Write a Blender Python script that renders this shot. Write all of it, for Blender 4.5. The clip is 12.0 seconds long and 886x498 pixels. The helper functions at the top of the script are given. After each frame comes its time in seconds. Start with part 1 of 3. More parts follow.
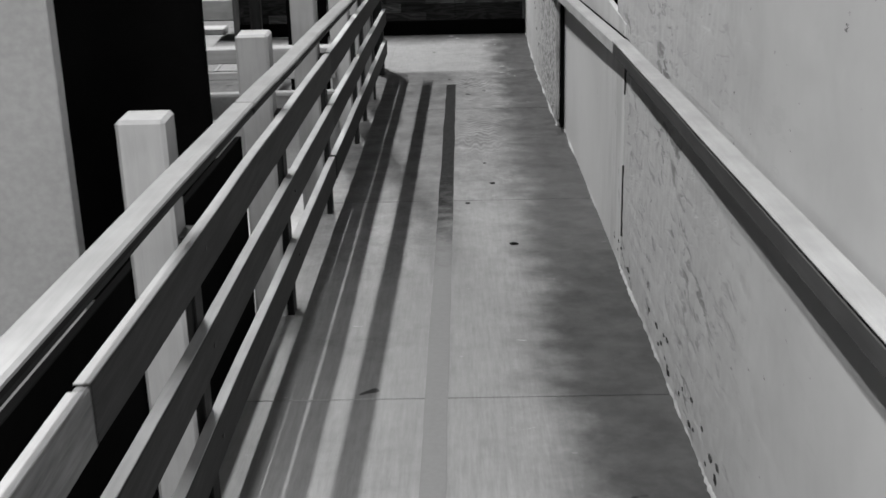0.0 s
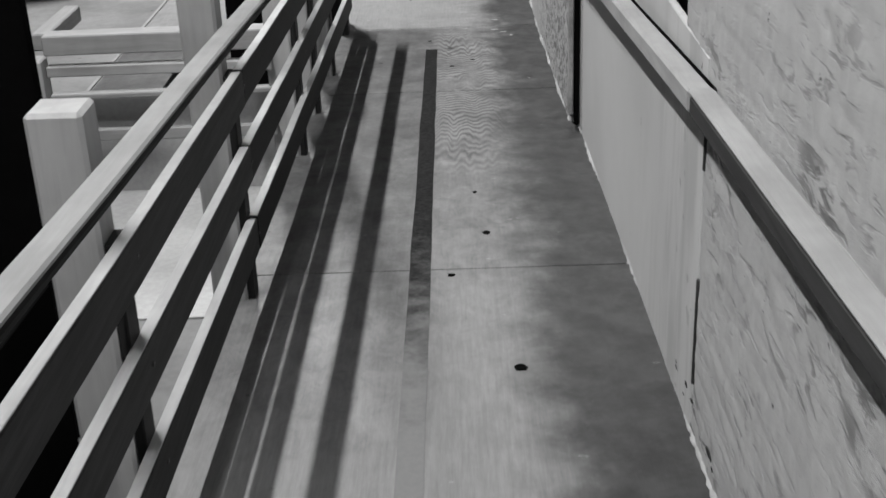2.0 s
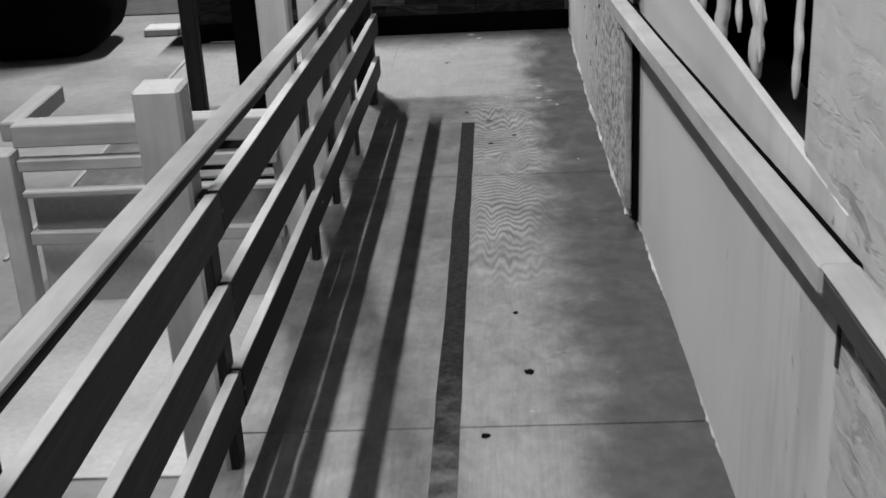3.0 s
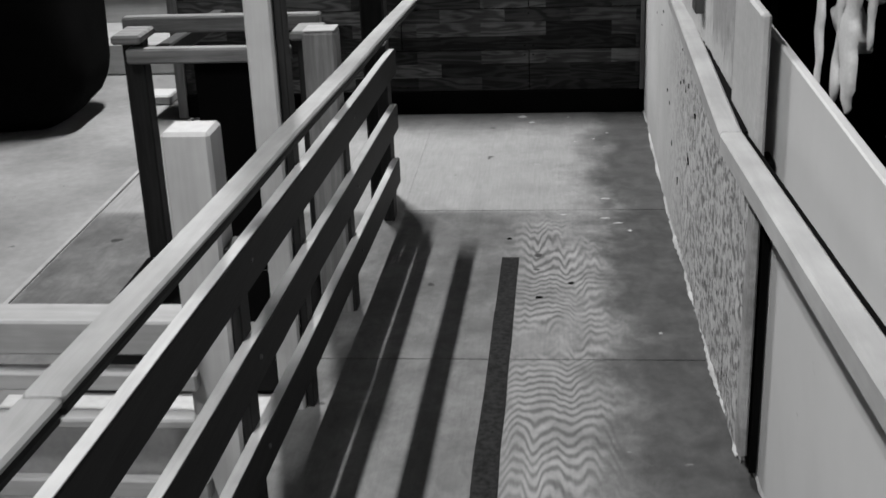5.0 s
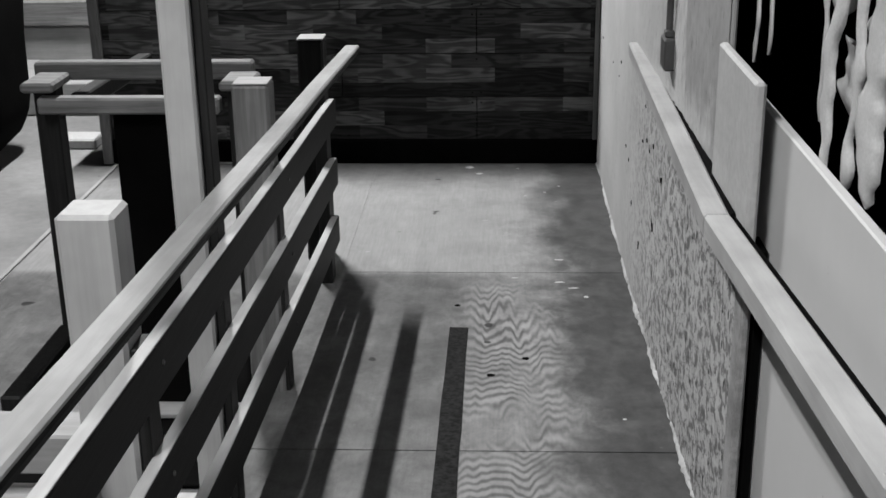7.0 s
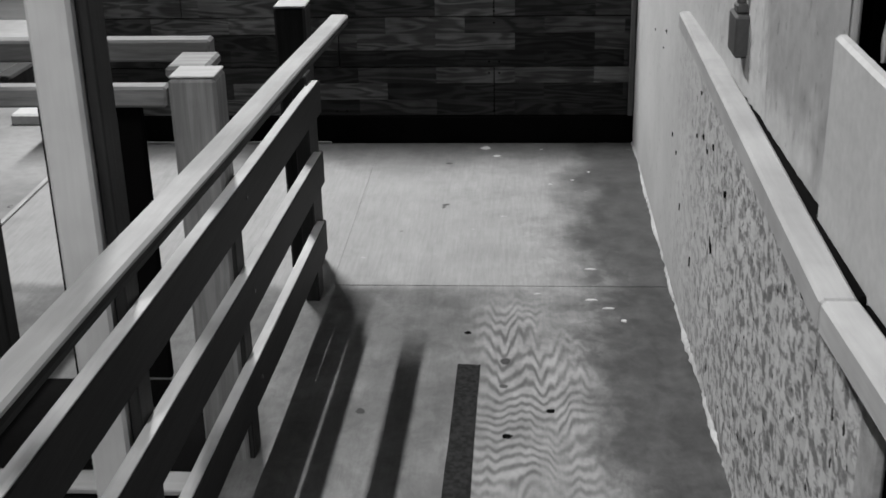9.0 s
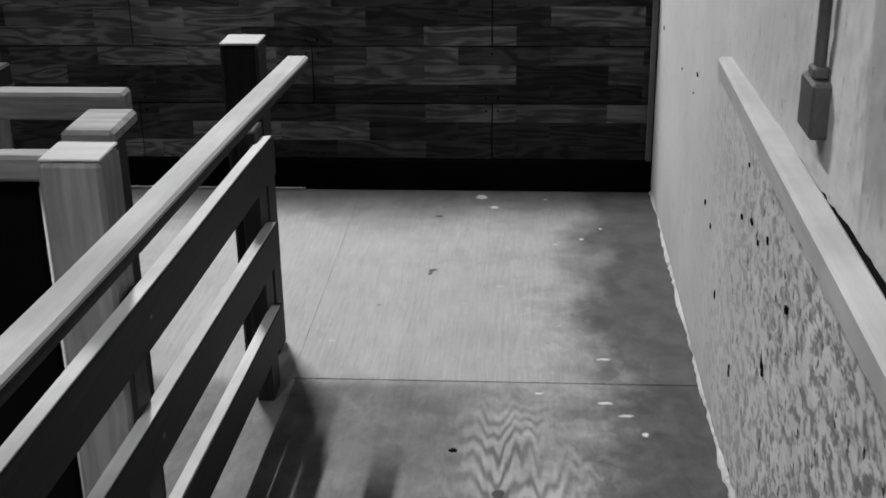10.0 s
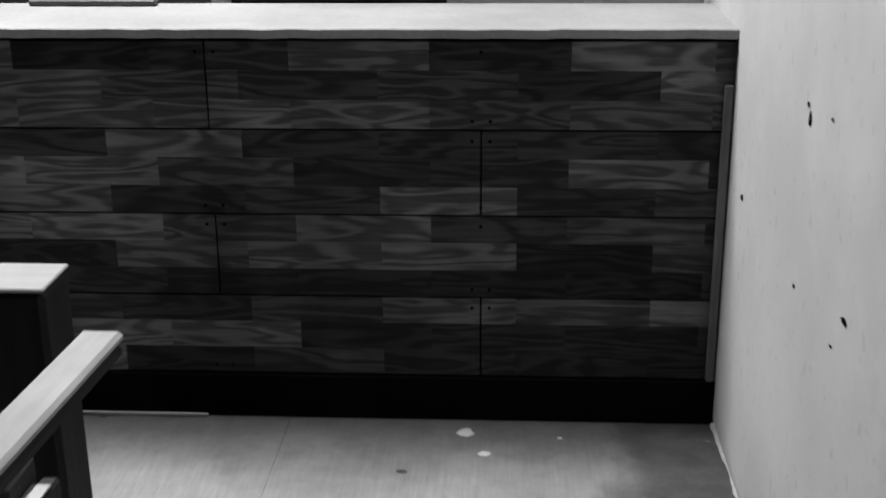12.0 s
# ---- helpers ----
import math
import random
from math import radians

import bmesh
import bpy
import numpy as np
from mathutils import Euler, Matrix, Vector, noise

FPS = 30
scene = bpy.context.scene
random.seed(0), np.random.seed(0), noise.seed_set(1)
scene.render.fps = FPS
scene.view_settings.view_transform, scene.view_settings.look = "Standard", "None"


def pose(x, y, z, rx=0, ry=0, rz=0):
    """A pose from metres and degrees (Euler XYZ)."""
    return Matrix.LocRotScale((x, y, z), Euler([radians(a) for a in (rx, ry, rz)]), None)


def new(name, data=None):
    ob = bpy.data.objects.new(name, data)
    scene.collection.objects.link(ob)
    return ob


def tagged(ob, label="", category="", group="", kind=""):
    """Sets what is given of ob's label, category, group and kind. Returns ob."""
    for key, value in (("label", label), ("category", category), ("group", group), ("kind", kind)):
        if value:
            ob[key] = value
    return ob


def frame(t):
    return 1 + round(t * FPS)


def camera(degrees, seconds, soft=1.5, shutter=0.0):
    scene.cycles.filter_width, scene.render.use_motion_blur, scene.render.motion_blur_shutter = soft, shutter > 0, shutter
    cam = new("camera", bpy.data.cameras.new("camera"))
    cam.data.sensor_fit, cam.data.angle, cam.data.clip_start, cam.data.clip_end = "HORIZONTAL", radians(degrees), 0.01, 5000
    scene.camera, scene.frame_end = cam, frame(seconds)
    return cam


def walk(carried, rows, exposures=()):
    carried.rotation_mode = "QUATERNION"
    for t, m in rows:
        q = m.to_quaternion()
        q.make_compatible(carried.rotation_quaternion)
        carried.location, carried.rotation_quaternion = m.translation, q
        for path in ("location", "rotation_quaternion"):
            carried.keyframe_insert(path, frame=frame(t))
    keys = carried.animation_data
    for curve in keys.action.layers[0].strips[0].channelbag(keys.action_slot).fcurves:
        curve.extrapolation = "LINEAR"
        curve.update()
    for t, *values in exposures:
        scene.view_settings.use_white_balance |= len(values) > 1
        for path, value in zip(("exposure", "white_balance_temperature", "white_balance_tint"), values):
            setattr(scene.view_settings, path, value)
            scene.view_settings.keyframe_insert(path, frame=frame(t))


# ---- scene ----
# The camera and its walk down the ramp: seconds, place in metres, turn in degrees.
cam = camera(39.04, 12.0, soft=1.6, shutter=0.3)
PATH = [
    (0.0, 0.198, 0.046, 1.939, 70.09, 1.43, 0.71),
    (0.5, 0.205, 0.522, 1.937, 68.34, 2.88, 0.01),
    (1.0, 0.201, 0.991, 1.924, 66.88, 2.81, 0.01),
    (1.5, 0.236, 1.436, 1.914, 65.91, 3.35, 1.56),
    (2.0, 0.237, 1.873, 1.914, 65.50, 2.06, 0.04),
    (2.5, 0.251, 2.280, 1.895, 66.68, 2.39, 1.01),
    (4.5, 0.284, 3.946, 1.785, 68.03, 2.78, 3.88),
    (5.0, 0.288, 4.349, 1.785, 68.53, 2.12, 4.95),
    (5.5, 0.269, 4.636, 1.782, 69.03, 0.73, 2.95),
    (6.0, 0.253, 4.725, 1.775, 70.46, 0.94, 3.42),
    (6.5, 0.247, 4.722, 1.773, 70.04, 0.67, 2.64),
    (7.0, 0.241, 4.737, 1.768, 69.95, 0.76, 2.49),
    (9.0, 0.250, 5.569, 1.686, 67.46, 1.17, 3.45),
    (9.5, 0.269, 5.938, 1.651, 67.57, 1.55, 4.90),
    (10.0, 0.261, 6.315, 1.621, 67.66, 0.80, 3.81),
    (10.5, 0.255, 6.679, 1.602, 69.00, 1.02, 4.66),
    (11.0, 0.243, 7.048, 1.593, 70.98, 0.51, 4.29),
    (11.3, 0.250, 7.301, 1.570, 70.37, 0.14, 3.09),
    (11.5, 0.264, 7.463, 1.546, 70.12, 0.37, 3.49),
    (12.0, 0.201, 7.881, 1.500, 70.95, 0.43, 3.15),
]
walk(cam, [(t, pose(x, y, z, rx, ry, rz)) for t, x, y, z, rx, ry, rz in PATH])

SLOPE = 0.0554          # fall of the ramp
FOOT = 9.31            # where the ramp meets the landing
END = 10.85            # face of the end wall


def deck(y):
    """Height of the walking surface at y."""
    return max(0.0, SLOPE * (FOOT - y))


# ---- world and lamps ----
world = bpy.data.worlds.new("night")
scene.world = world
world.use_nodes = True
world.node_tree.nodes["Background"].inputs[0].default_value = (0.5, 0.5, 0.5, 1)
world.node_tree.nodes["Background"].inputs[1].default_value = 0.0005


def tube(name, at, wide, long, watts, slant=0.0):
    """A long lamp hung under the roof, lying along y and shining down."""
    data = bpy.data.lights.new(name, "AREA")
    data.shape, data.size, data.size_y, data.energy = "RECTANGLE", wide, long, watts
    ob = new(name, data)
    ob.matrix_world = pose(*at, slant)
    return ob


SLANT = math.degrees(math.atan(SLOPE))
tube("tube_lamp_over_hall", (-1.27, 11.28, 4.45), 0.06, 1.3, 485)
tube("tube_lamp_over_ramp", (-1.27, 4.9, 4.45 + SLOPE * (FOOT - 4.9)), 0.06, 2.6, 285, -SLANT)
tube("tube_lamp_over_ramp_head", (-0.30, -0.6, 2.95 + SLOPE * (FOOT + 0.6)), 0.06, 2.6, 265, -SLANT)


# ---- materials ----
class Mat:
    """A grey node material with a small helper for its nodes."""

    def __init__(self, name, rough=0.6, metal=0.0, gloss=0.2):
        self.m = bpy.data.materials.new(name)
        self.m.use_nodes = True
        self.n, self.l = self.m.node_tree.nodes, self.m.node_tree.links
        self.b = self.n["Principled BSDF"]
        self.b.inputs["Roughness"].default_value = rough
        self.b.inputs["Metallic"].default_value = metal
        self.b.inputs["Specular IOR Level"].default_value = gloss
        self.geo = self.n.new("ShaderNodeNewGeometry")
        self.info = self.n.new("ShaderNodeObjectInfo")

    def link(self, a, b):
        self.l.new(a, b)
        return b

    def coords(self, scale=(1, 1, 1), shift=False, rot=(0, 0, 0)):
        mp = self.n.new("ShaderNodeMapping")
        mp.inputs["Scale"].default_value = scale
        mp.inputs["Rotation"].default_value = rot
        self.link(self.geo.outputs["Position"], mp.inputs["Vector"])
        if shift:
            sc = self.n.new("ShaderNodeVectorMath")
            sc.operation = "SCALE"
            sc.inputs[0].default_value = (37.0, 91.0, 53.0)
            self.link(self.info.outputs["Random"], sc.inputs["Scale"])
            self.link(sc.outputs[0], mp.inputs["Location"])
        return mp.outputs[0]

    def noise(self, vec, scale, detail=4, rough=0.6, dist=0.0):
        t = self.n.new("ShaderNodeTexNoise")
        t.inputs["Scale"].default_value, t.inputs["Detail"].default_value = scale, detail
        t.inputs["Roughness"].default_value, t.inputs["Distortion"].default_value = rough, dist
        self.link(vec, t.inputs["Vector"])
        return t.outputs["Fac"]

    def math(self, op, a, b=0.0, c=None):
        t = self.n.new("ShaderNodeMath")
        t.operation = op
        for k, v in enumerate((a, b) if c is None else (a, b, c)):
            if isinstance(v, (int, float)):
                t.inputs[k].default_value = v
            else:
                self.link(v, t.inputs[k])
        return t.outputs[0]

    def span(self, v, a, b, c=0.0, d=1.0):
        t = self.n.new("ShaderNodeMapRange")
        t.interpolation_type = "SMOOTHSTEP"
        for k, x in zip(("From Min", "From Max", "To Min", "To Max"), (a, b, c, d)):
            t.inputs[k].default_value = x
        self.link(v, t.inputs["Value"])
        return t.outputs[0]

    def axis(self, k):
        t = self.n.new("ShaderNodeSeparateXYZ")
        self.link(self.geo.outputs["Position"], t.inputs[0])
        return t.outputs[k]

    def grey(self, v):
        t = self.n.new("ShaderNodeCombineColor")
        for k in range(3):
            self.link(v, t.inputs[k])
        self.link(t.outputs[0], self.b.inputs["Base Color"])

    def bump(self, v, strength=0.3, depth=0.004):
        t = self.n.new("ShaderNodeBump")
        t.inputs["Strength"].default_value, t.inputs["Distance"].default_value = strength, depth
        self.link(v, t.inputs["Height"])
        self.link(t.outputs[0], self.b.inputs["Normal"])


def painted(name, low, high, rough=0.6, scale=3.0, relief=0.25, depth=0.003, speck=0.0, gloss=0.2):
    """Old matt paint: broad stains, fine grain, a few dark chips."""
    m = Mat(name, rough, gloss=gloss)
    p = m.coords()
    v = m.span(m.noise(p, scale, 5, 0.65), 0.3, 0.7, low, high)
    f = m.noise(p, scale * 28, 3)
    v = m.math("MULTIPLY", v, m.span(f, 0.2, 0.8, 0.9, 1.08))
    if speck:
        chips = m.span(m.noise(p, scale * 9, 4, 0.7), 0.70 - speck, 0.76 - speck)
        v = m.math("MULTIPLY", v, m.math("SUBTRACT", 1.0, m.math("MULTIPLY", chips, 0.8)))
    m.grey(v)
    m.bump(m.math("ADD", f, m.noise(p, scale * 6, 4)), relief, depth)
    return m.m


def timber(name, low, high, along="y", rough=0.62):
    """Sawn wood with grain along one axis, its own tone for every piece."""
    m = Mat(name, rough)
    sc = {"x": (2, 30, 30), "y": (30, 2, 30), "z": (30, 30, 2)}[along]
    p = m.coords(sc, shift=True)
    g = m.noise(p, 1.6, 5, 0.65, 0.4)
    v = m.span(g, 0.3, 0.72, low, high)
    v = m.math("MULTIPLY", v, m.span(m.noise(m.coords(shift=True), 5, 3), 0.25, 0.75, 0.86, 1.1))
    v = m.math("MULTIPLY", v, m.math("MULTIPLY_ADD", m.info.outputs["Random"], 0.16, 0.92))
    m.grey(v)
    m.bump(g, 0.35, 0.003)
    return m.m


def plywood():
    """Walked-on plywood: pale and worn along the walking line, grimed beside the wall, with flame grain. Light falloff
    by the wall, end-wall shade and a dimmer lower ramp are painted in.
    """
    m = Mat("worn_plywood", 0.5)
    p = m.coords((1, 1, 1))
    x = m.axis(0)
    # Wall side: real grime, with the falloff of light in the same mask.
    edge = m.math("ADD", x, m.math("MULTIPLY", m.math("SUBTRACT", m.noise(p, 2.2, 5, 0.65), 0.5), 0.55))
    grime_shade = m.span(edge, 0.28, 0.56)
    # Shade of the end wall, painted onto the landing.
    grime_shade = m.math("MAXIMUM", grime_shade, m.span(m.math("ADD", m.axis(1), m.math("MULTIPLY", m.noise(p, 3.0, 5, 0.65), 0.5)), 10.55, 11.05, 0.0, 0.8))
    grime_shade = m.math("MAXIMUM", grime_shade, m.span(m.noise(p, 1.7, 6, 0.7), 0.52, 0.82, 0.0, 0.6))
    # Mottled dirt that also paints the lower ramp's weaker light.
    dim_dirt = m.math("MULTIPLY", m.span(m.axis(1), 3.6, 6.4), m.span(m.axis(1), 9.24, 9.34, 1.0, 0.0))
    dim_dirt = m.math("MULTIPLY", dim_dirt, m.span(x, 0.04, 0.20, 0.74, 0.30))
    dim_dirt = m.math("MULTIPLY", dim_dirt, m.span(m.noise(p, 4.5, 5, 0.7), 0.3, 0.65, 0.65, 1.15))
    grime_shade = m.math("MAXIMUM", grime_shade, dim_dirt)
    zig = m.noise(m.coords((11, 0.9, 1), shift=True), 1.0, 2, 0.5)
    drift = m.noise(m.coords((1.6, 1.1, 1), shift=True), 1.0, 2, 0.5)
    phase = m.math("ADD", m.math("MULTIPLY", m.axis(1), 86.0), m.math("ADD", m.math("MULTIPLY", zig, 44.0), m.math("MULTIPLY", drift, 70.0)))
    rings = m.math("SINE", phase)
    fine = m.noise(m.coords((60, 4, 1)), 1.5, 4, 0.7)
    bare = m.math("MULTIPLY", m.span(x, 0.02, 0.22), m.span(x, 0.30, 0.54, 1.0, 0.0))
    bare = m.math("MULTIPLY", bare, m.math("MULTIPLY", m.span(m.axis(1), 6.2, 7.0), m.span(m.axis(1), 8.9, 9.3, 1.0, 0.0)))
    patch = m.math("MULTIPLY", bare, m.span(m.noise(m.coords((3.0, 1.2, 1)), 1.3, 3, 0.5), 0.32, 0.52))
    rings = m.math("MULTIPLY", rings, patch)
    wood = m.span(m.math("ADD", m.math("MULTIPLY", rings, 0.52), m.math("MULTIPLY", fine, 0.6)), -0.45, 0.75, 0.065, 0.255)
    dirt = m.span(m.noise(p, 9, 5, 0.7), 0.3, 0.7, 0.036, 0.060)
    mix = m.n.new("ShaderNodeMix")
    m.link(grime_shade, mix.inputs[0])
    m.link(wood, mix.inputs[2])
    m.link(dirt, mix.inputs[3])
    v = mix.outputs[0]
    blot = m.math("MULTIPLY_ADD", m.span(dim_dirt, 0.0, 0.3), 0.30, 0.10)
    v = m.math("MULTIPLY", v, m.math("SUBTRACT", 1.10, m.math("MULTIPLY", blot, m.span(m.noise(m.coords((1.4, 0.8, 1)), 11, 7, 0.75, 0.5), 0.30, 0.66, 1.0, 0.0))))
    flakes = m.span(m.noise(m.coords((1.4, 0.9, 1), rot=(0, 0, 0.3)), 17, 5, 0.62, 0.3), 0.49, 0.60)
    rim = m.math("MULTIPLY", m.span(edge, 0.16, 0.34), m.span(edge, 0.46, 0.62, 1.0, 0.0))
    rim = m.math("MULTIPLY", rim, m.math("MULTIPLY", m.span(m.axis(1), 7.6, 8.8, 0.4, 1.0), m.span(m.axis(1), 9.7, 10.3, 1.0, 0.0)))
    v = m.math("ADD", v, m.math("MULTIPLY", m.math("MULTIPLY", flakes, rim), 0.028))
    spots = m.span(m.noise(p, 7.5, 2, 0.4), 0.755, 0.775)
    v = m.math("MULTIPLY", v, m.math("SUBTRACT", 1.0, m.math("MULTIPLY", spots, 0.8)))
    scuff = m.span(m.noise(m.coords((9, 26, 1), rot=(0, 0, 0.5)), 1.0, 3, 0.5), 0.735, 0.76)
    v = m.math("ADD", v, m.math("MULTIPLY", scuff, 0.10))
    m.grey(v)
    m.link(m.span(m.noise(p, 6, 3), 0.3, 0.7, 0.42, 0.62), m.b.inputs["Roughness"])
    m.bump(m.math("ADD", fine, m.math("MULTIPLY", rings, 0.25)), 0.25, 0.002)
    return m.m


def laminate():
    """Dark three-strip floor laminate nailed to the wall: strips of differing tone with flame figure."""
    m = Mat("dark_strip_laminate", 0.5, gloss=0.08)
    uv = m.n.new("ShaderNodeCombineXYZ")
    m.link(m.axis(0), uv.inputs[0])
    m.link(m.math("SUBTRACT", m.axis(2), 0.125), uv.inputs[1])
    br = m.n.new("ShaderNodeTexBrick")
    br.offset, br.squash = 0.37, 1.0
    for k, v in (("Scale", 1.0), ("Mortar Size", 0.0), ("Brick Width", 0.34), ("Row Height", 0.0728), ("Bias", 0.0)):
        br.inputs[k].default_value = v
    br.inputs["Color1"].default_value, br.inputs["Color2"].default_value = (0, 0, 0, 1), (1, 1, 1, 1)
    m.link(uv.outputs[0], br.inputs["Vector"])
    sep = m.n.new("ShaderNodeSeparateColor")
    m.link(br.outputs["Color"], sep.inputs[0])
    tone = sep.outputs[0]
    sh = m.n.new("ShaderNodeCombineXYZ")
    m.link(m.math("MULTIPLY", tone, 60.0), sh.inputs[1])
    add = m.n.new("ShaderNodeVectorMath")
    m.link(m.coords((1.5, 1, 9)), add.inputs[0])
    m.link(sh.outputs[0], add.inputs[1])
    flame = m.noise(add.outputs[0], 1.5, 2, 0.5, 0.4)
    rings = m.math("SINE", m.math("MULTIPLY", flame, 44.0))
    fine = m.noise(m.coords((5, 1, 90)), 1.3, 4, 0.7)
    v = m.span(m.math("POWER", tone, 1.6), 0.0, 1.0, 0.020, 0.105)
    v = m.math("MULTIPLY", v, m.span(rings, -1.0, 1.0, 0.60, 1.35))
    v = m.math("MULTIPLY", v, m.span(fine, 0.25, 0.75, 0.75, 1.2))
    v = m.math("MULTIPLY", v, m.span(m.noise(m.coords(), 4, 4), 0.3, 0.7, 0.7, 1.15))
    v = m.math("MULTIPLY", v, m.math("MULTIPLY_ADD", m.info.outputs["Random"], 0.4, 0.8))
    m.grey(v)
    m.bump(fine, 0.15, 0.001)
    return m.m


def rough_render():
    """Coarse white-painted render with open pits."""
    m = Mat("pitted_render", 0.75)
    p = m.coords((1, 1, 1))
    q = m.coords((1, 0.55, 1.0))
    fade = m.math("MULTIPLY", m.span(m.axis(1), 8.0, 9.7, 1.0, 0.03), m.span(m.axis(2), 0.75, 1.0, 1.0, 0.12))
    big = m.noise(p, 2.4, 5, 0.65)
    lump = m.noise(q, 26, 4, 0.65)
    mottle = m.span(m.noise(m.coords((1, 0.75, 1.0)), 30, 6, 0.72, 0.3), 0.46, 0.58)
    pits = m.span(m.noise(m.coords((1, 1.0, 0.62)), 40, 2, 0.5), 0.655, 0.69)
    v = m.span(big, 0.32, 0.7, 0.35, 0.41)
    y, z = m.axis(1), m.axis(2)
    ragged = m.math("MULTIPLY", m.math("SUBTRACT", m.noise(m.coords((1, 1.2, 0.5)), 5, 5, 0.65), 0.5), 0.45)
    wash = m.math("MULTIPLY", m.span(m.math("ADD", y, ragged), 8.04, 8.10, 1.0, 0.0), m.span(m.math("ADD", z, m.math("MULTIPLY", ragged, 1.2)), 0.98, 1.10))
    v = m.math("MULTIPLY", v, m.math("SUBTRACT", 1.0, m.math("MULTIPLY", wash, 0.36)))
    v = m.math("MULTIPLY", v, m.math("SUBTRACT", 1.04, m.math("MULTIPLY", mottle, m.math("MULTIPLY", fade, 0.70))))
    v = m.math("MULTIPLY", v, m.math("SUBTRACT", 1.0, m.math("MULTIPLY", m.math("MULTIPLY", pits, m.math("ADD", fade, 0.15)), 0.85)))
    m.grey(v)
    m.bump(m.math("MULTIPLY", m.math("SUBTRACT", lump, m.math("MULTIPLY", pits, 1.2)), m.math("ADD", m.math("MULTIPLY", fade, 0.9), 0.012)), 0.6, 0.006)
    return m.m


def old_brick():
    """Thickly whitewashed brickwork, courses showing faintly through the coats."""
    m = Mat("whitewashed_brick", 0.75)
    uv = m.n.new("ShaderNodeCombineXYZ")
    m.link(m.axis(1), uv.inputs[0])
    m.link(m.axis(2), uv.inputs[1])
    br = m.n.new("ShaderNodeTexBrick")
    for k, v in (("Scale", 1.0), ("Mortar Size", 0.012), ("Mortar Smooth", 1.0), ("Brick Width", 0.225), ("Row Height", 0.075)):
        br.inputs[k].default_value = v
    m.link(uv.outputs[0], br.inputs["Vector"])
    p = m.coords()
    lump = m.noise(m.coords((1, 1, 2.2)), 14, 5, 0.7)
    v = m.span(m.noise(p, 2.0, 5, 0.65), 0.3, 0.7, 0.34, 0.39)
    dirt = m.span(m.noise(m.coords((1, 0.8, 0.9)), 2.6, 3, 0.6), 0.44, 0.62)
    reach = m.span(m.axis(2), 1.15, 1.7, 1.0, 0.12)
    reach = m.math("MULTIPLY", reach, m.span(m.axis(1), 2.0, 3.4, 0.05, 1.0))
    dirt = m.math("MULTIPLY", dirt, reach)
    strokes = m.span(m.noise(m.coords((1, 4, 16), rot=(0.06, 0, 0)), 1.7, 4, 0.65, 0.6), 0.52, 0.62)
    v = m.math("MULTIPLY", v, m.math("SUBTRACT", 1.0, m.math("MULTIPLY", m.math("MULTIPLY", strokes, dirt), 0.60)))
    chips = m.span(m.noise(m.coords((1, 1.2, 2.2)), 16, 3, 0.6), 0.71, 0.74)
    v = m.math("MULTIPLY", v, m.math("SUBTRACT", 1.0, m.math("MULTIPLY", chips, 0.75)))
    m.grey(v)
    relief = m.math("SUBTRACT", m.math("SUBTRACT", lump, m.math("MULTIPLY", strokes, 0.3)), m.math("MULTIPLY", br.outputs["Fac"], 0.08))
    m.bump(m.math("MULTIPLY", relief, reach), 0.6, 0.005)
    return m.m


def streaked_panel():
    """Smooth white-painted panel, streaked grey by drips beside its upper joint."""
    m = Mat("smooth_panel_paint", 0.5)
    v = m.span(m.noise(m.coords(), 1.2, 5, 0.65), 0.3, 0.7, 0.43, 0.48)
    drips = m.span(m.noise(m.coords((1, 5, 0.8)), 1.6, 4, 0.6, 0.4), 0.42, 0.60)
    drips = m.math("MULTIPLY", drips, m.span(m.axis(1), 4.5, 5.5, 1.0, 0.0))
    v = m.math("MULTIPLY", v, m.math("SUBTRACT", 1.0, m.math("MULTIPLY", drips, 0.22)))
    chips = m.span(m.noise(m.coords(), 11, 4, 0.7), 0.70, 0.74)
    v = m.math("MULTIPLY", v, m.math("SUBTRACT", 1.0, m.math("MULTIPLY", chips, 0.5)))
    m.grey(v)
    m.bump(m.noise(m.coords(), 30, 3), 0.08, 0.003)
    return m.m


PLY = plywood()
LAM = laminate()
RENDER = rough_render()
BRICK = old_brick()
WHITE = painted("white_wall_paint", 0.33, 0.40, 0.6, 1.6, 0.15)
PANEL = streaked_panel()
GREY_EDGE = painted("dirty_white_paint", 0.16, 0.34, 0.6, 9.0, 0.3, speck=0.04)
LEDGE = painted("worn_ledge_paint", 0.19, 0.24, 0.6, 3.0, 0.2)
# Black of real black things, and of shade painted in gaps and unlit rooms.
BLACK = painted("black_paint_and_shade", 0.002, 0.004, 0.9, 2.0, 0.2, gloss=0.02)
SLAB = painted("concrete_floor", 0.12, 0.21, 0.7, 0.9, 0.3, speck=0.02)
STEEL = painted("grey_galvanised_metal", 0.05, 0.09, 0.45, 8.0, 0.1)
PALE_Y, PALE_Z, PALE_X = (timber("pale_timber_" + a, *{"y": (0.22, 0.26), "z": (0.32, 0.36), "x": (0.24, 0.29)}[a], a) for a in "yzx")
BOARD, BOARD_GREY, BOARD_PALE = timber("shaded_rail_board", 0.003, 0.009, "y"), timber("grey_rail_board", 0.018, 0.038, "y"), timber("pale_rail_board", 0.10, 0.20, "y")
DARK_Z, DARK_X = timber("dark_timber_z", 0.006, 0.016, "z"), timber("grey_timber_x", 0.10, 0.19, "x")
# Colour of the lit board tops, laid on as thin strips.
LIT_TOP = timber("lit_board_top", 0.29, 0.34, "y")
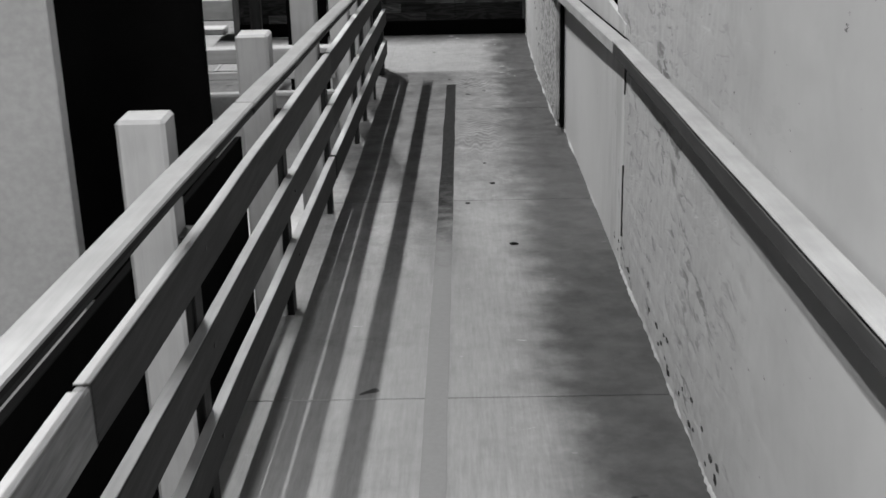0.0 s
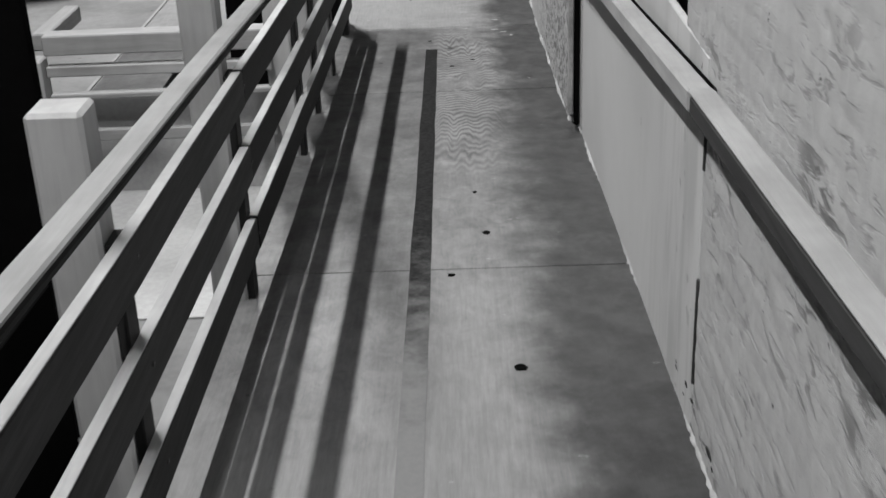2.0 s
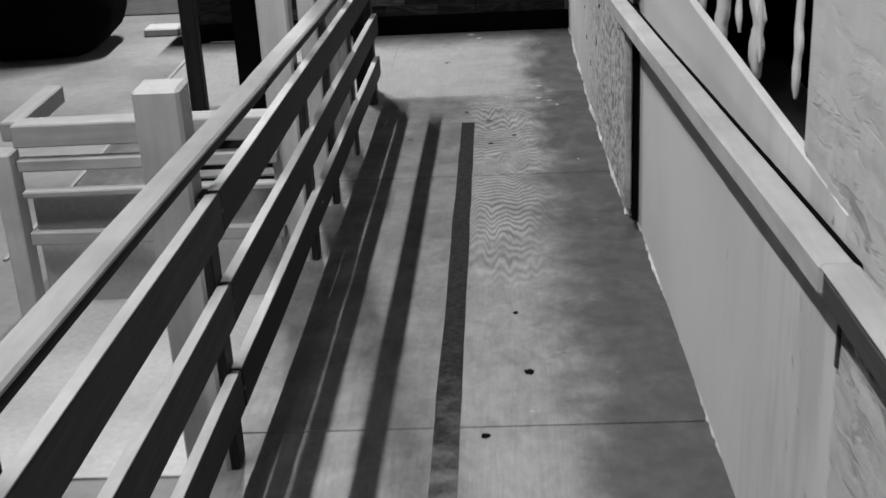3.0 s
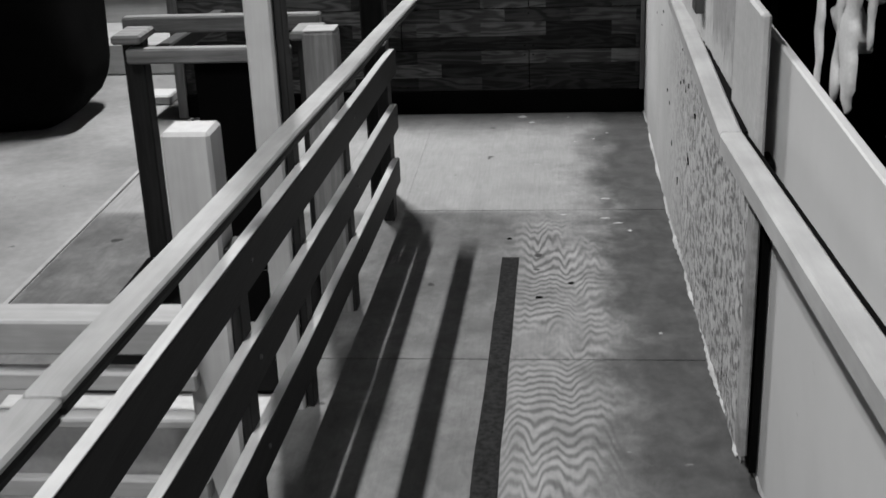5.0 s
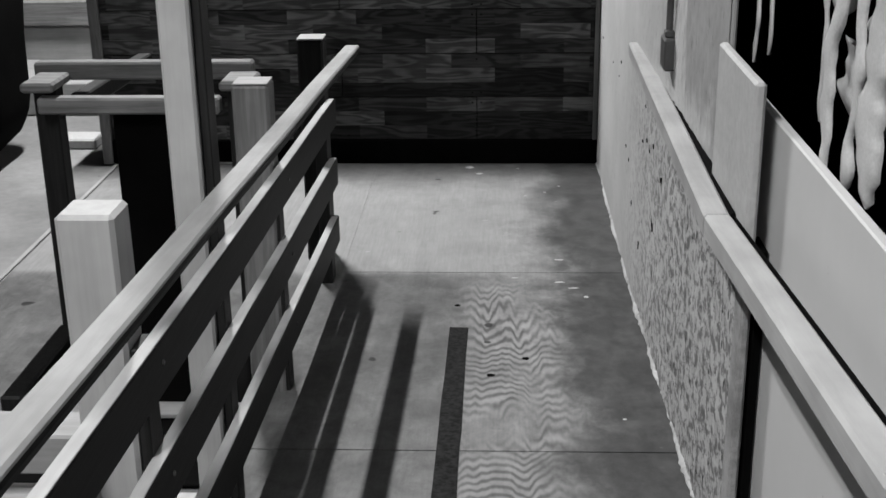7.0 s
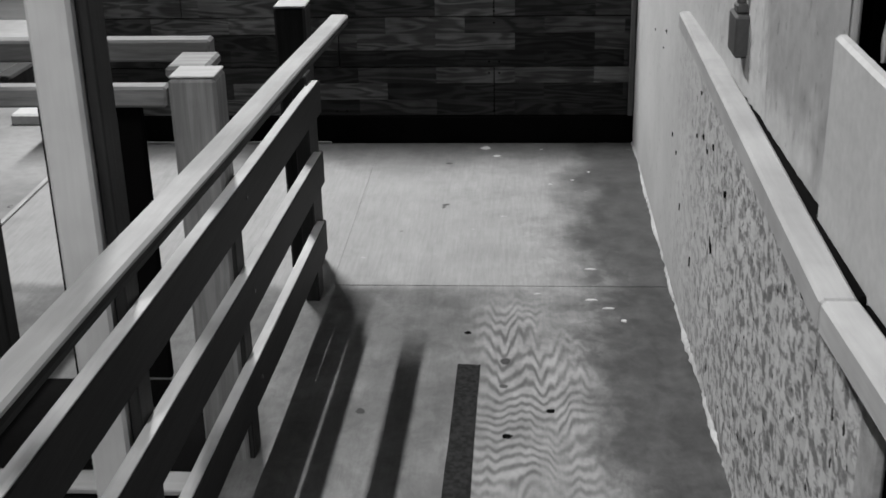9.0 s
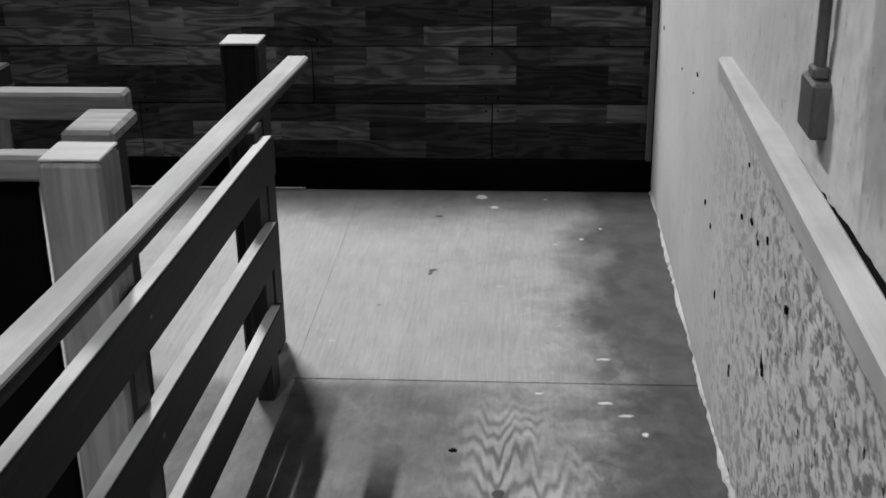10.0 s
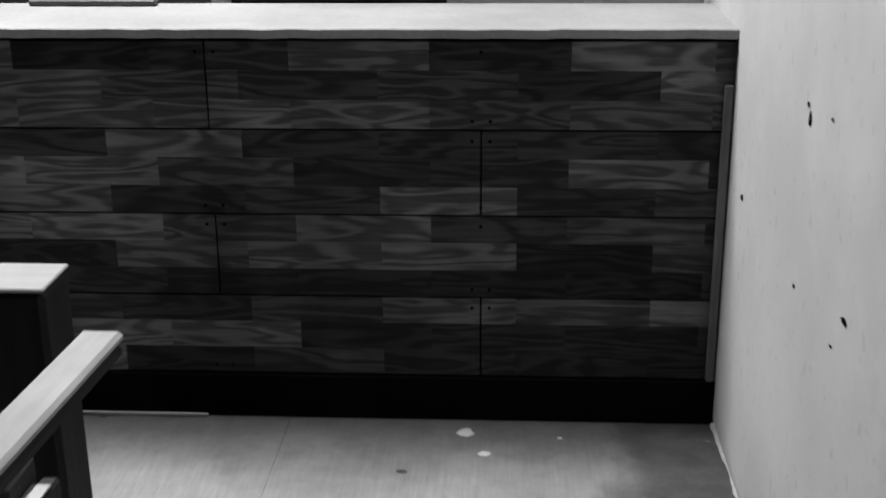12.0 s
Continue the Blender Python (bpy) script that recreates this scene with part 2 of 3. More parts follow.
PALE_RAIL = timber("white_handrail", 0.29, 0.33, "y")
SHADED_Z = timber("shaded_newel_timber", 0.004, 0.012, "z")
GREY_Z = timber("grey_timber_z", 0.10, 0.17, "z")
DARK_Y = timber("dark_timber_y", 0.03, 0.05, "y")
DARK_CHIP = painted("bare_dirty_masonry", 0.02, 0.06, 0.9, 20.0, 0.3, gloss=0.05)
PLASTIC = painted("torn_white_sheeting", 0.42, 0.50, 0.4, 6.0, 0.3)


# ---- mesh helpers ----
def finish(name, bm, material, smooth=False):
    bmesh.ops.recalc_face_normals(bm, faces=bm.faces)
    me = bpy.data.meshes.new(name)
    bm.to_mesh(me)
    bm.free()
    me.materials.append(material)
    if smooth:
        me.polygons.foreach_set("use_smooth", [True] * len(me.polygons))
    return new(name, me)


def part(name, bm, material, parent=None, label="", smooth=False):
    ob = finish(name, bm, material, smooth)
    if parent:
        ob.parent = parent
    if label:
        ob["label"] = label
    return ob


def thing(name, label, category, group="", kind="", at=(0, 0, 0)):
    ob = new(name)
    ob.location = at
    return tagged(ob, label, category, group, kind)


def block(x0, x1, y0, y1, z0, z1, bevel=0.003, follow=False, cuts=0, wob=0.0, seed=0):
    """A bevelled box; with follow its heights are counted from the walking surface along y; cuts and wob bend it slightly."""
    bm = bmesh.new()
    bmesh.ops.create_cube(bm, size=1)
    for v in bm.verts:
        v.co = Vector(((x0 + x1) / 2 + v.co.x * (x1 - x0), (y0 + y1) / 2 + v.co.y * (y1 - y0), (z0 + z1) / 2 + v.co.z * (z1 - z0)))
    if bevel:
        bmesh.ops.bevel(bm, geom=bm.edges[:], offset=bevel, segments=1, affect="EDGES")
    if cuts:
        axis = max(range(3), key=lambda k: (x1 - x0, y1 - y0, z1 - z0)[k])
        lo, hi = ((x0, x1), (y0, y1), (z0, z1))[axis]
        for k in range(1, cuts):
            at = [0, 0, 0]
            at[axis] = lo + (hi - lo) * k / cuts
            no = [0, 0, 0]
            no[axis] = 1
            bmesh.ops.bisect_plane(bm, geom=bm.verts[:] + bm.edges[:] + bm.faces[:], plane_co=at, plane_no=no)
        for v in bm.verts:
            s = v.co[axis] * 1.3 + seed * 7.7
            d = Vector((noise.noise((s, 1.5, seed)), noise.noise((s, 8.5, seed)), noise.noise((s, 4.5, seed)))) * wob
            d[axis] = 0
            v.co += d
    if follow:
        for v in bm.verts:
            v.co.z += SLOPE * (FOOT - v.co.y)
    return bm


def merge(*parts):
    out = bmesh.new()
    for bm in parts:
        me = bpy.data.meshes.new("tmp")
        bm.to_mesh(me)
        bm.free()
        out.from_mesh(me)
        bpy.data.meshes.remove(me)
    return out


# ---- the shell ----
floor = tagged(part("floor", block(-9, 4.5, -6, 19, -0.20, -0.012, 0), SLAB), "wide pale concrete hall floor", "floor", kind="structure")
HIGH = 6.8
# Black wall and ceiling colour stands in for the hall's unlit depth.
for name, b in (("wall_west", (-9.2, -9, -6, 19, -0.2, HIGH)), ("wall_south", (-9, 4.5, -6.2, -6, -0.2, HIGH)),
                ("wall_north", (-9, 4.5, 19, 19.2, -0.2, HIGH))):
    tagged(part(name, block(*b, 0), BLACK), "tall hall wall, blackened for the unlit hall", "wall", kind="structure")
tagged(part("ceiling", block(-9.2, 4.5, -6.2, 19.2, HIGH, HIGH + 0.2, 0), BLACK), "unseen hall ceiling, blackened for the unlit hall", "ceiling", kind="structure")

# Unseen wall added overhead to keep the ramp lamp off the end wall.
tagged(part("wall_bulkhead", block(-9, 0.733, 7.49, 7.59, 2.15, HIGH, 0), BLACK), "unseen black wall added overhead to shade the end wall", "wall", kind="structure")

# right-hand wall: whitewashed brick, smooth panel under an opening, rough render by the landing
NEAR, FAR, JOG = 0.770, 0.735, 7.11
OPEN0, OPEN1, SILL, HEAD = 4.70, JOG, 1.180, 2.35
EDGE = JOG + 0.32       # far side of the opening, behind the edge board
brick = tagged(part("wall_east", block(NEAR, NEAR + 0.30, -6, OPEN0, -0.2, HIGH, 0), BRICK), "thickly whitewashed brick wall beside the ramp", "wall", kind="structure")
tagged(part("wall_below_opening", block(NEAR - 0.008, NEAR + 0.012, 4.398, OPEN1 + 0.25, -0.2, SILL, 0.003), PANEL), "smooth white panel wall below an opening", "wall", kind="structure")
tagged(part("wall_above_opening", block(NEAR, NEAR + 0.10, OPEN0, EDGE - 0.002, HEAD, HIGH, 0), WHITE), "white wall above the opening", "wall", kind="structure")
tagged(part("wall_render", merge(block(FAR, FAR + 0.012, EDGE, 19, -0.2, HIGH, 0.004), block(FAR, FAR + 0.012, JOG, EDGE - 0.001, -0.2, SILL - 0.02, 0.004)), RENDER), "rough pitted white render wall by the landing", "wall", kind="structure")
# Black colour stands in for the unlit room beyond the opening.
tagged(part("wall_behind_opening", merge(block(1.9, 2.0, 3.5, 10.0, -0.2, HIGH, 0), block(NEAR + 0.3, 1.9, 3.5, 3.6, -0.2, HIGH, 0), block(FAR + 0.10, 1.9, 9.9, 10.0, -0.2, HIGH, 0), block(FAR + 0.11, FAR + 0.13, EDGE + 0.30, 9.9, -0.2, HIGH, 0)), BLACK), "wall of the room behind the opening, blackened for its darkness", "wall", kind="structure")

DARK_SPOTS = ((0.09, 8.92, .012, .010), (0.325, 8.41, .012, .012), (0.214, 8.27, .013, .012), (0.32, 5.77, .014, .018), (0.38, 4.75, .018, .024), (0.20, 5.40, .013, .014),
              (0.29, 6.20, .010, .010))
PALE_SPOTS = ((0.47, 9.19, .022, .008), (0.52, 9.12, .020, .007), (0.30, 9.24, .012, .007), (0.56, 9.02, .008, .012), (0.48, 9.45, .020, .006), (0.09, 10.77, .022, .022), (0.14, 10.66, .016, .012),
              (0.33, 10.75, .007, .006), (0.45, 10.35, .008, .006), (0.36, 10.30, .007, .006), (0.52, 10.45, .006, .006), (0.60, 7.95, .006, .006))

# ---- ramp and landing ----
ramp = thing("ramp_floor", "worn plywood ramp deck sloping down to a landing", "ramp", kind="structure")
SEAMS = [-6.0, -3.6, -1.2, 1.0, 3.23, 5.45, 7.74, FOOT]
for a, b in zip(SEAMS, SEAMS[1:]):
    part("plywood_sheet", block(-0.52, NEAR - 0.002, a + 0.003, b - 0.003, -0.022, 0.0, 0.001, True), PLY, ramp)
part("side_skirt", block(-0.52, -0.50, -6, FOOT - 0.3, -0.16, -0.024, 0.002, True), DARK_Y, ramp)
landing = thing("landing_floor", "plywood landing at the foot of the ramp", "landing", kind="structure")
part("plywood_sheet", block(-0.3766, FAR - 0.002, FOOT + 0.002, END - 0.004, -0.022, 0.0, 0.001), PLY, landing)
part("plywood_sheet", block(-1.70, -0.3769, FOOT - 1.5, END - 0.004, -0.010, 0.0, 0.001), PLY, landing)


def crumbs(x, y0, y1, seed, follow=True):
    """A ragged fillet of plaster droppings along the foot of a wall."""
    rng = random.Random(seed)
    bm = bmesh.new()
    n = int((y1 - y0) / 0.022)
    rows = []
    for k in range(n + 1):
        y = y0 + (y1 - y0) * k / n
        w = 0.003 + 0.013 * max(0, noise.noise((y * 3.1, seed, 0.3)) + 0.35) + rng.uniform(0, 0.008)
        h = 0.004 + 0.013 * max(0, noise.noise((y * 4.3, seed, 5.3)) + 0.3) + rng.uniform(0, 0.007)
        g = deck(y) if follow else 0
        rows.append([bm.verts.new((x + 0.01, y, g + h * 1.6)), bm.verts.new((x - w * 0.35, y + rng.uniform(-.01, .01), g + h)),
                     bm.verts.new((x - w * 0.8, y, g + h * 0.35)), bm.verts.new((x - w, y, g - 0.004)), bm.verts.new((x + 0.01, y, g - 0.004))])
    for a, b in zip(rows, rows[1:]):
        for k in range(5):
            bm.faces.new((a[k], a[(k + 1) % 5], b[(k + 1) % 5], b[k]))
    return bm


tagged(part("trim_plaster_droppings", crumbs(NEAR, -1.0, JOG, 3), WHITE), "ragged white plaster droppings along the wall foot", "plaster", kind="structure")
tagged(part("trim_plaster_fillet", crumbs(FAR, JOG + 0.02, END, 8), WHITE), "ragged white plaster fillet along the wall foot", "plaster", kind="structure")

# worn black anti-slip tape along the ramp
def tape_material():
    m = Mat("worn_black_tape", 0.8, gloss=0.05)
    p = m.coords((1, 1, 1))
    worn = m.math("ADD", m.math("MULTIPLY", m.math("SUBTRACT", m.noise(p, 9, 5, 0.7), 0.5), 0.7), m.span(m.axis(1), 2.6, 7.2, 0.92, -0.25))
    worn = m.span(worn, 0.0, 0.55)
    v = m.math("ADD", m.math("MULTIPLY", worn, 0.155), m.span(m.noise(p, 60, 3), 0.3, 0.7, 0.006, 0.02))
    m.grey(v)
    m.bump(m.noise(p, 160, 2), 0.3, 0.001)
    return m.m


def tape_strip():
    bm = block(0.068, 0.134, -2.0, 8.70, 0.0002, 0.0016, 0, True, cuts=90)
    for v in bm.verts:
        v.co.x += 0.003 * noise.noise((v.co.y * 3, v.co.x * 9, 1)) + 0.0015 * noise.noise((v.co.y * 21, v.co.x * 40, 4))
        if v.co.y > 8.695:
            v.co.y += 0.05 * noise.noise((v.co.x * 40, 2.2, 8))
    return bm


tape = tagged(part("anti_slip_tape", tape_strip(), tape_material()), "worn black anti-slip tape stuck along the ramp", "tape")


def splat(x, y, rx, ry, seed, level=0.0):
    bm = bmesh.new()
    ring, top = [], []
    for k in range(14):
        a = k * math.tau / 14
        f = 1 + 0.45 * noise.noise((math.cos(a) * 1.7, math.sin(a) * 1.7, seed))
        px, py = x + math.cos(a) * rx * f, y + math.sin(a) * ry * f
        ring.append(bm.verts.new((px, py, deck(py) + level + 0.0003)))
        top.append(bm.verts.new((x + (px - x) * 0.75, y + (py - y) * 0.75, deck(py) + level + 0.0022)))
    for k in range(14):
        bm.faces.new((ring[k], ring[(k + 1) % 14], top[(k + 1) % 14], top[k]))
    bm.faces.new(top)
    return bm


for k, (x, y, rx, ry) in enumerate(DARK_SPOTS):
    tagged(part("tar_spot", splat(x, y, rx, ry, k), BLACK), "small dark tar spot on the plywood", "spot", "tar spots")
for k, (x, y, rx, ry) in enumerate(PALE_SPOTS):
    tagged(part("plaster_splash", splat(x, y, rx, ry, k + 40), WHITE), "small dried white plaster splash on the plywood", "splash", "plaster splashes")



def chip(y, z, ry, rz, seed, face=None):
    """A hole broken in the wall's paint, seen as a dark flake on its face."""
    bm = bmesh.new()
    face = face or FAR
    ring, top = [], []
    for k in range(12):
        a = k * math.tau / 12
        f = 1 + 0.55 * noise.noise((math.cos(a) * 1.7, math.sin(a) * 1.7, seed))
        ring.append(bm.verts.new((face + 0.004, y + math.cos(a) * ry * f, z + math.sin(a) * rz * f)))
        top.append(bm.verts.new((face - 0.0085, y + math.cos(a) * ry * f * 0.9, z + math.sin(a) * rz * f * 0.9)))
    for k in range(12):
        bm.faces.new((ring[k], ring[(k + 1) % 12], top[(k + 1) % 12], top[k]))
    bm.faces.new(top)
    return bm


CHIPS = ((10.08, 0.991, .016, .020), (10.10, 1.012, .014, .007), (10.658, 0.672, .018, .010), (10.092, 0.670, .009, .006), (9.74, 0.742, .026, .010), (9.805, 0.672, .008, .005),
         (9.928, 1.025, .010, .004), (8.582, 0.918, .012, .010), (8.855, 0.775, .016, .008), (8.777, 0.676, .018, .012), (8.694, 0.663, .018, .009), (8.604, 0.705, .012, .014),
         (8.389, 0.657, .016, .013), (8.556, 0.465, .012, .030), (9.325, 0.454, .012, .012), (9.438, 0.478, .014, .010), (9.178, 0.330, .012, .022), (8.904, 0.262, .012, .026),
         (7.544, 0.782, .022, .009), (7.394, 0.797, .024, .012), (8.543, 0.453, .008, .026), (8.896, 0.643, .016, .009))
for k, (y, z, ry, rz) in enumerate(CHIPS):
    tagged(part("paint_chip", chip(y, z, ry * 0.7, rz * 0.65, k), BLACK), "small dark hole chipped in the white render", "chip", "chips in the render")

rng = random.Random(29)
for k in range(46):
    y = rng.uniform(1.2, 4.6)
    z = deck(y) + 0.035 + abs(rng.gauss(0, 0.05))
    size = rng.uniform(0.35, 1.0)
    tagged(part("paint_chip", chip(y, z, 0.022 * size, 0.009 * size, k + 70, NEAR), DARK_CHIP), "small dark hole chipped in the whitewashed brick", "chip", "chips in the brick wall")

# ---- end wall: a half wall faced with dark laminate ----
LEFT_END = -1.74
end = tagged(part("wall_end", block(LEFT_END, FAR + 0.0, END + 0.014, END + 0.40, -0.01, 1.000, 0.002), BLACK), "half wall faced with dark three-strip laminate boards", "wall", kind="structure")
ROW = 0.2185
for r in range(4):
    z1 = 0.998 - r * ROW
    joint = -0.545 if r % 2 == 0 else 0.125
    xs = [LEFT_END] + [x for x in (joint - 1.345, joint, joint + 1.345) if LEFT_END + .02 < x < FAR - 0.03] + [FAR - 0.002]
    for a, b in zip(xs, xs[1:]):
        part("laminate_board", block(a + 0.002, b - 0.002, END, END + 0.014, z1 - ROW + 0.002, z1 - 0.002, 0.0015), LAM, end)
for r in range(5):
    z = 0.998 - r * ROW
    joint = -0.545 if r % 2 == 0 else 0.125
    for x in (joint - 1.32, joint - 0.022, joint + 0.022, joint + 0.67):
        for dz in (-0.028, 0.022):
            if LEFT_END + .02 < x < FAR - .03 and 0.13 < z + dz < 0.985:
                bm = bmesh.new()
                bmesh.ops.create_cone(bm, cap_ends=True, segments=8, radius1=0.0045, radius2=0.0035, depth=0.004, matrix=pose(x, END - 0.0015, z + dz, 90))
                part("screw", bm, BLACK, end)
tagged(part("baseboard", block(LEFT_END, FAR - 0.003, END - 0.010, END + 0.013, 0.002, 0.122, 0.003), BLACK), "black baseboard below the laminate", "baseboard", kind="structure")
tagged(part("trim_floor_edge", block(-1.65, -0.597, END - 0.020, END - 0.011, 0.001, 0.010, 0.001), PALE_X), "thin pale strip along the baseboard", "trim", kind="structure")
tagged(part("trim_corner_strip", block(0.703, 0.724, END - 0.016, END - 0.002, 0.125, 0.895, 0.003), GREY_Z), "narrow pale wooden strip in the wall corner", "trim", kind="structure")
tagged(part("trim_wall_end", block(LEFT_END - 0.05, LEFT_END, END - 0.02, END + 0.42, 0.0, 1.0, 0.003), GREY_Z), "plain grey timber end post of the half wall", "trim", kind="structure")


def ledge():
    bm = block(LEFT_END - 0.05, FAR, END - 0.012, END + 0.42, 1.004, 1.028, 0.003, cuts=60)
    for v in bm.verts:
        if v.co.y < END:
            v.co.y += 0.006 * noise.noise((v.co.x * 9, 0, 2)) + 0.004 * noise.noise((v.co.x * 31, 0, 7))
            v.co.z += 0.003 * noise.noise((v.co.x * 21, 4, 7))
    return bm


tagged(part("ledge", ledge(), LEDGE), "white-painted ledge board on top of the half wall", "ledge", kind="structure")

# ---- left railing of the ramp ----
POSTS = (-1.62, -0.24, 1.15, 2.53, 3.94, 5.25, 6.73, 8.13)
railing = thing("ramp_railing", "timber ramp railing with flat cap and three boards", "railing", at=(-0.40, 4.0, 0))


def under(ob, parent_ob):
    ob.parent = parent_ob
    ob.matrix_parent_inverse = parent_ob.matrix_basis.inverted()
    return ob


def tilted(bm, y):
    """Lift an upright piece to the deck's height at y."""
    for v in bm.verts:
        v.co.z += deck(y)
    return bm


for k, y in enumerate(POSTS):
    # Last post: grey carries dim light, the pale plate its lit top.
    grey = y > 8
    top = 0.945 if grey else 0.955
    x1 = -0.405 if grey else -0.418
    under(part("post", tilted(block(x1 - 0.104, x1, y, y + 0.10, -0.10, top, 0.008, cuts=8, wob=0.003, seed=k), y), GREY_Z if grey else PALE_Z, label="post greyed to match dim light" if grey else ""), railing)
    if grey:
        under(part("post_top", tilted(block(x1 - 0.102, x1 - 0.002, y + 0.002, y + 0.098, top + 0.0005, top + 0.005, 0.002), y), PALE_X, label="thin plate painted as the lit post top"), railing)
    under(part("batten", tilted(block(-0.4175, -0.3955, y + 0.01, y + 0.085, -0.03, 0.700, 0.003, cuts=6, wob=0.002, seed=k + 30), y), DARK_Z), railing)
    for h in (0.66, 0.43, 0.205):
        bm = bmesh.new()
        bmesh.ops.create_cone(bm, cap_ends=True, segments=8, radius1=0.006, radius2=0.005, depth=0.004, matrix=pose(-0.3685, y + 0.045, h, 0, 90))
        under(part("bolt_head", tilted(bm, y), STEEL), railing)
BOARDS = ((0.710, 0.108), (0.484, 0.110), (0.260, 0.110))
# Board faces darken in steps down the ramp, carrying shade in their colour.
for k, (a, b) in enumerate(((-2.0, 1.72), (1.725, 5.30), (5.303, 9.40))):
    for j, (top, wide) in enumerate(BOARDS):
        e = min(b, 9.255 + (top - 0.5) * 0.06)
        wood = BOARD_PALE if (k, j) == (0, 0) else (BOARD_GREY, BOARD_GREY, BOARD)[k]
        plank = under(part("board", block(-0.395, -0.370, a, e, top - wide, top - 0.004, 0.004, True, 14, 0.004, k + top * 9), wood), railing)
        # Thin pale strip paints the light on each board's top.
        under(part("top_edge", block(-0.397, -0.371, a, e - 0.03, top - 0.0035, top, 0.001, True, 14, 0.004, k + top * 9), LIT_TOP, label="thin strip painted as the lit top edge"), plank)


def cap_piece(name, xa, xb, wide, a, b, h0, h1, material, parent_ob, seed):
    bm = block(0, wide, a, b, h0, h1, 0.005, True, 24, 0.003, seed)
    for v in bm.verts:
        v.co.x += xa + (xb - xa) * (v.co.y - a) / (b - a)
    return under(part(name, bm, material), parent_ob)


for k, (a, b, xa, xb) in enumerate(((-2.0, 3.02, -0.375, -0.372), (3.023, 5.60, -0.368, -0.347), (5.603, 9.285, -0.346, -0.330))):
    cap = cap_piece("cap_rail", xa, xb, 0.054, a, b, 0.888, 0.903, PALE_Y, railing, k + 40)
    # Dark lower piece puts the cap's shaded side into its colour.
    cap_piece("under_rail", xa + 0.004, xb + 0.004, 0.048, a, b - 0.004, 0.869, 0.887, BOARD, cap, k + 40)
under(part("batten", block(-0.440, -0.396, 9.165, 9.255, 0.006, 0.745, 0.004), DARK_Z), railing)

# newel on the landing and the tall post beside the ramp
# Newel's near-black is painted shade; the pale plate paints its lit top.
newel = part("newel_post", block(-0.532, -0.432, 9.43, 9.535, 0.0, 0.893, 0.008, cuts=6, wob=0.002, seed=5), SHADED_Z)
part("top_plate", block(-0.532, -0.432, 9.43, 9.535, 0.8935, 0.900, 0.002), PALE_X, newel, "thin plate painted as the lit top")
tagged(newel, "short newel post on the landing, darkened as if in shade", "post")
tall = part("tall_post", block(-0.492, -0.422, 7.38, 7.47, -0.01, HIGH, 0.006, cuts=24, wob=0.003, seed=9), PALE_Z)
tagged(tall, "tall pale timber post rising beside the railing", "post")
# Dark strip added to paint the tall post's shaded right side.
tall2 = part("dark_stud", block(-0.421, -0.400, 7.40, 7.47, -0.01, HIGH, 0.003, cuts=24, wob=0.002, seed=10), DARK_Z)
tagged(tall2, "dark strip painted as the tall post's shaded side", "post")

# ---- right handrail ----
rail_r = thing("wall_handrail", "white flat timber handrail fixed along the wall", "handrail", at=(0.70, 5.0, 1.0))


def slanted(x0a, x0b, wide, ya, yb, za, zb, thick, cuts=12, seed=0):
    bm = block(0, wide, 0, yb - ya, -thick, 0, 0.006, cuts=cuts, wob=0.003, seed=seed)
    for v in bm.verts:
        s = v.co.y / (yb - ya)
        v.co += Vector((x0a + (x0b - x0a) * s, ya, za + (zb - za) * s))
    return bm


under(part("rail", slanted(0.645, 0.698, 0.052, 7.10, 9.20, 0.978, 0.925, 0.050, seed=2), PALE_RAIL), rail_r)
under(part("rail", slanted(0.700, 0.645, 0.053, 4.30, 7.098, 1.146, 0.978, 0.050, seed=3), PALE_RAIL), rail_r)
under(part("rail", slanted(0.695, 0.700, 0.053, -2.0, 4.298, 1.506, 1.148, 0.010, 20, seed=4), PALE_RAIL), rail_r)
under(part("fascia", slanted(0.698, 0.703, 0.045, -2.0, 4.29, 1.495, 1.137, 0.046, 20, seed=4), DARK_Y, label="dark fascia board"), rail_r)
# Black strips paint the shade in the gap behind the rail.
under(part("packing_strip", slanted(0.7540, 0.6990, 0.007, 4.30, 7.09, 1.144, 0.976, 0.045, seed=3), BLACK, label="black strip painted as the shaded gap behind the rail"), rail_r)
under(part("packing_strip", slanted(0.699, 0.7510, 0.034, 7.12, 9.15, 0.972, 0.922, 0.03, seed=2), BLACK, label="black strip painted as the shaded gap behind the rail"), rail_r)
under(part("screw", splat(0.708, 2.17, 0.006, 0.008, 77, 0.8635), WHITE), rail_r)

# edge board and seam strips on the right wall
tagged(part("trim_edge_board", block(FAR - 0.022, FAR, JOG - 0.085, EDGE + 0.01, 0.925, 1.258, 0.006, cuts=8, wob=0.002, seed=3), WHITE), "white edge board where the render begins", "trim", kind="structure")
tagged(part("trim_edge_strip", block(FAR - 0.020, FAR, JOG - 0.085, JOG - 0.012, deck(JOG) + 0.06, 0.924, 0.005, cuts=8, wob=0.002, seed=4), GREY_EDGE), "dirty narrow edge strip below the handrail", "trim", kind="structure")
# Black strip fills the gap here to paint its shade.
tagged(part("trim_dark_gap", block(FAR + 0.006, NEAR - 0.0125, JOG - 0.090, JOG - 0.001, deck(JOG) + 0.02, 0.93, 0.001), BLACK), "black strip painted as the shaded gap beside the edge board", "trim", kind="structure")
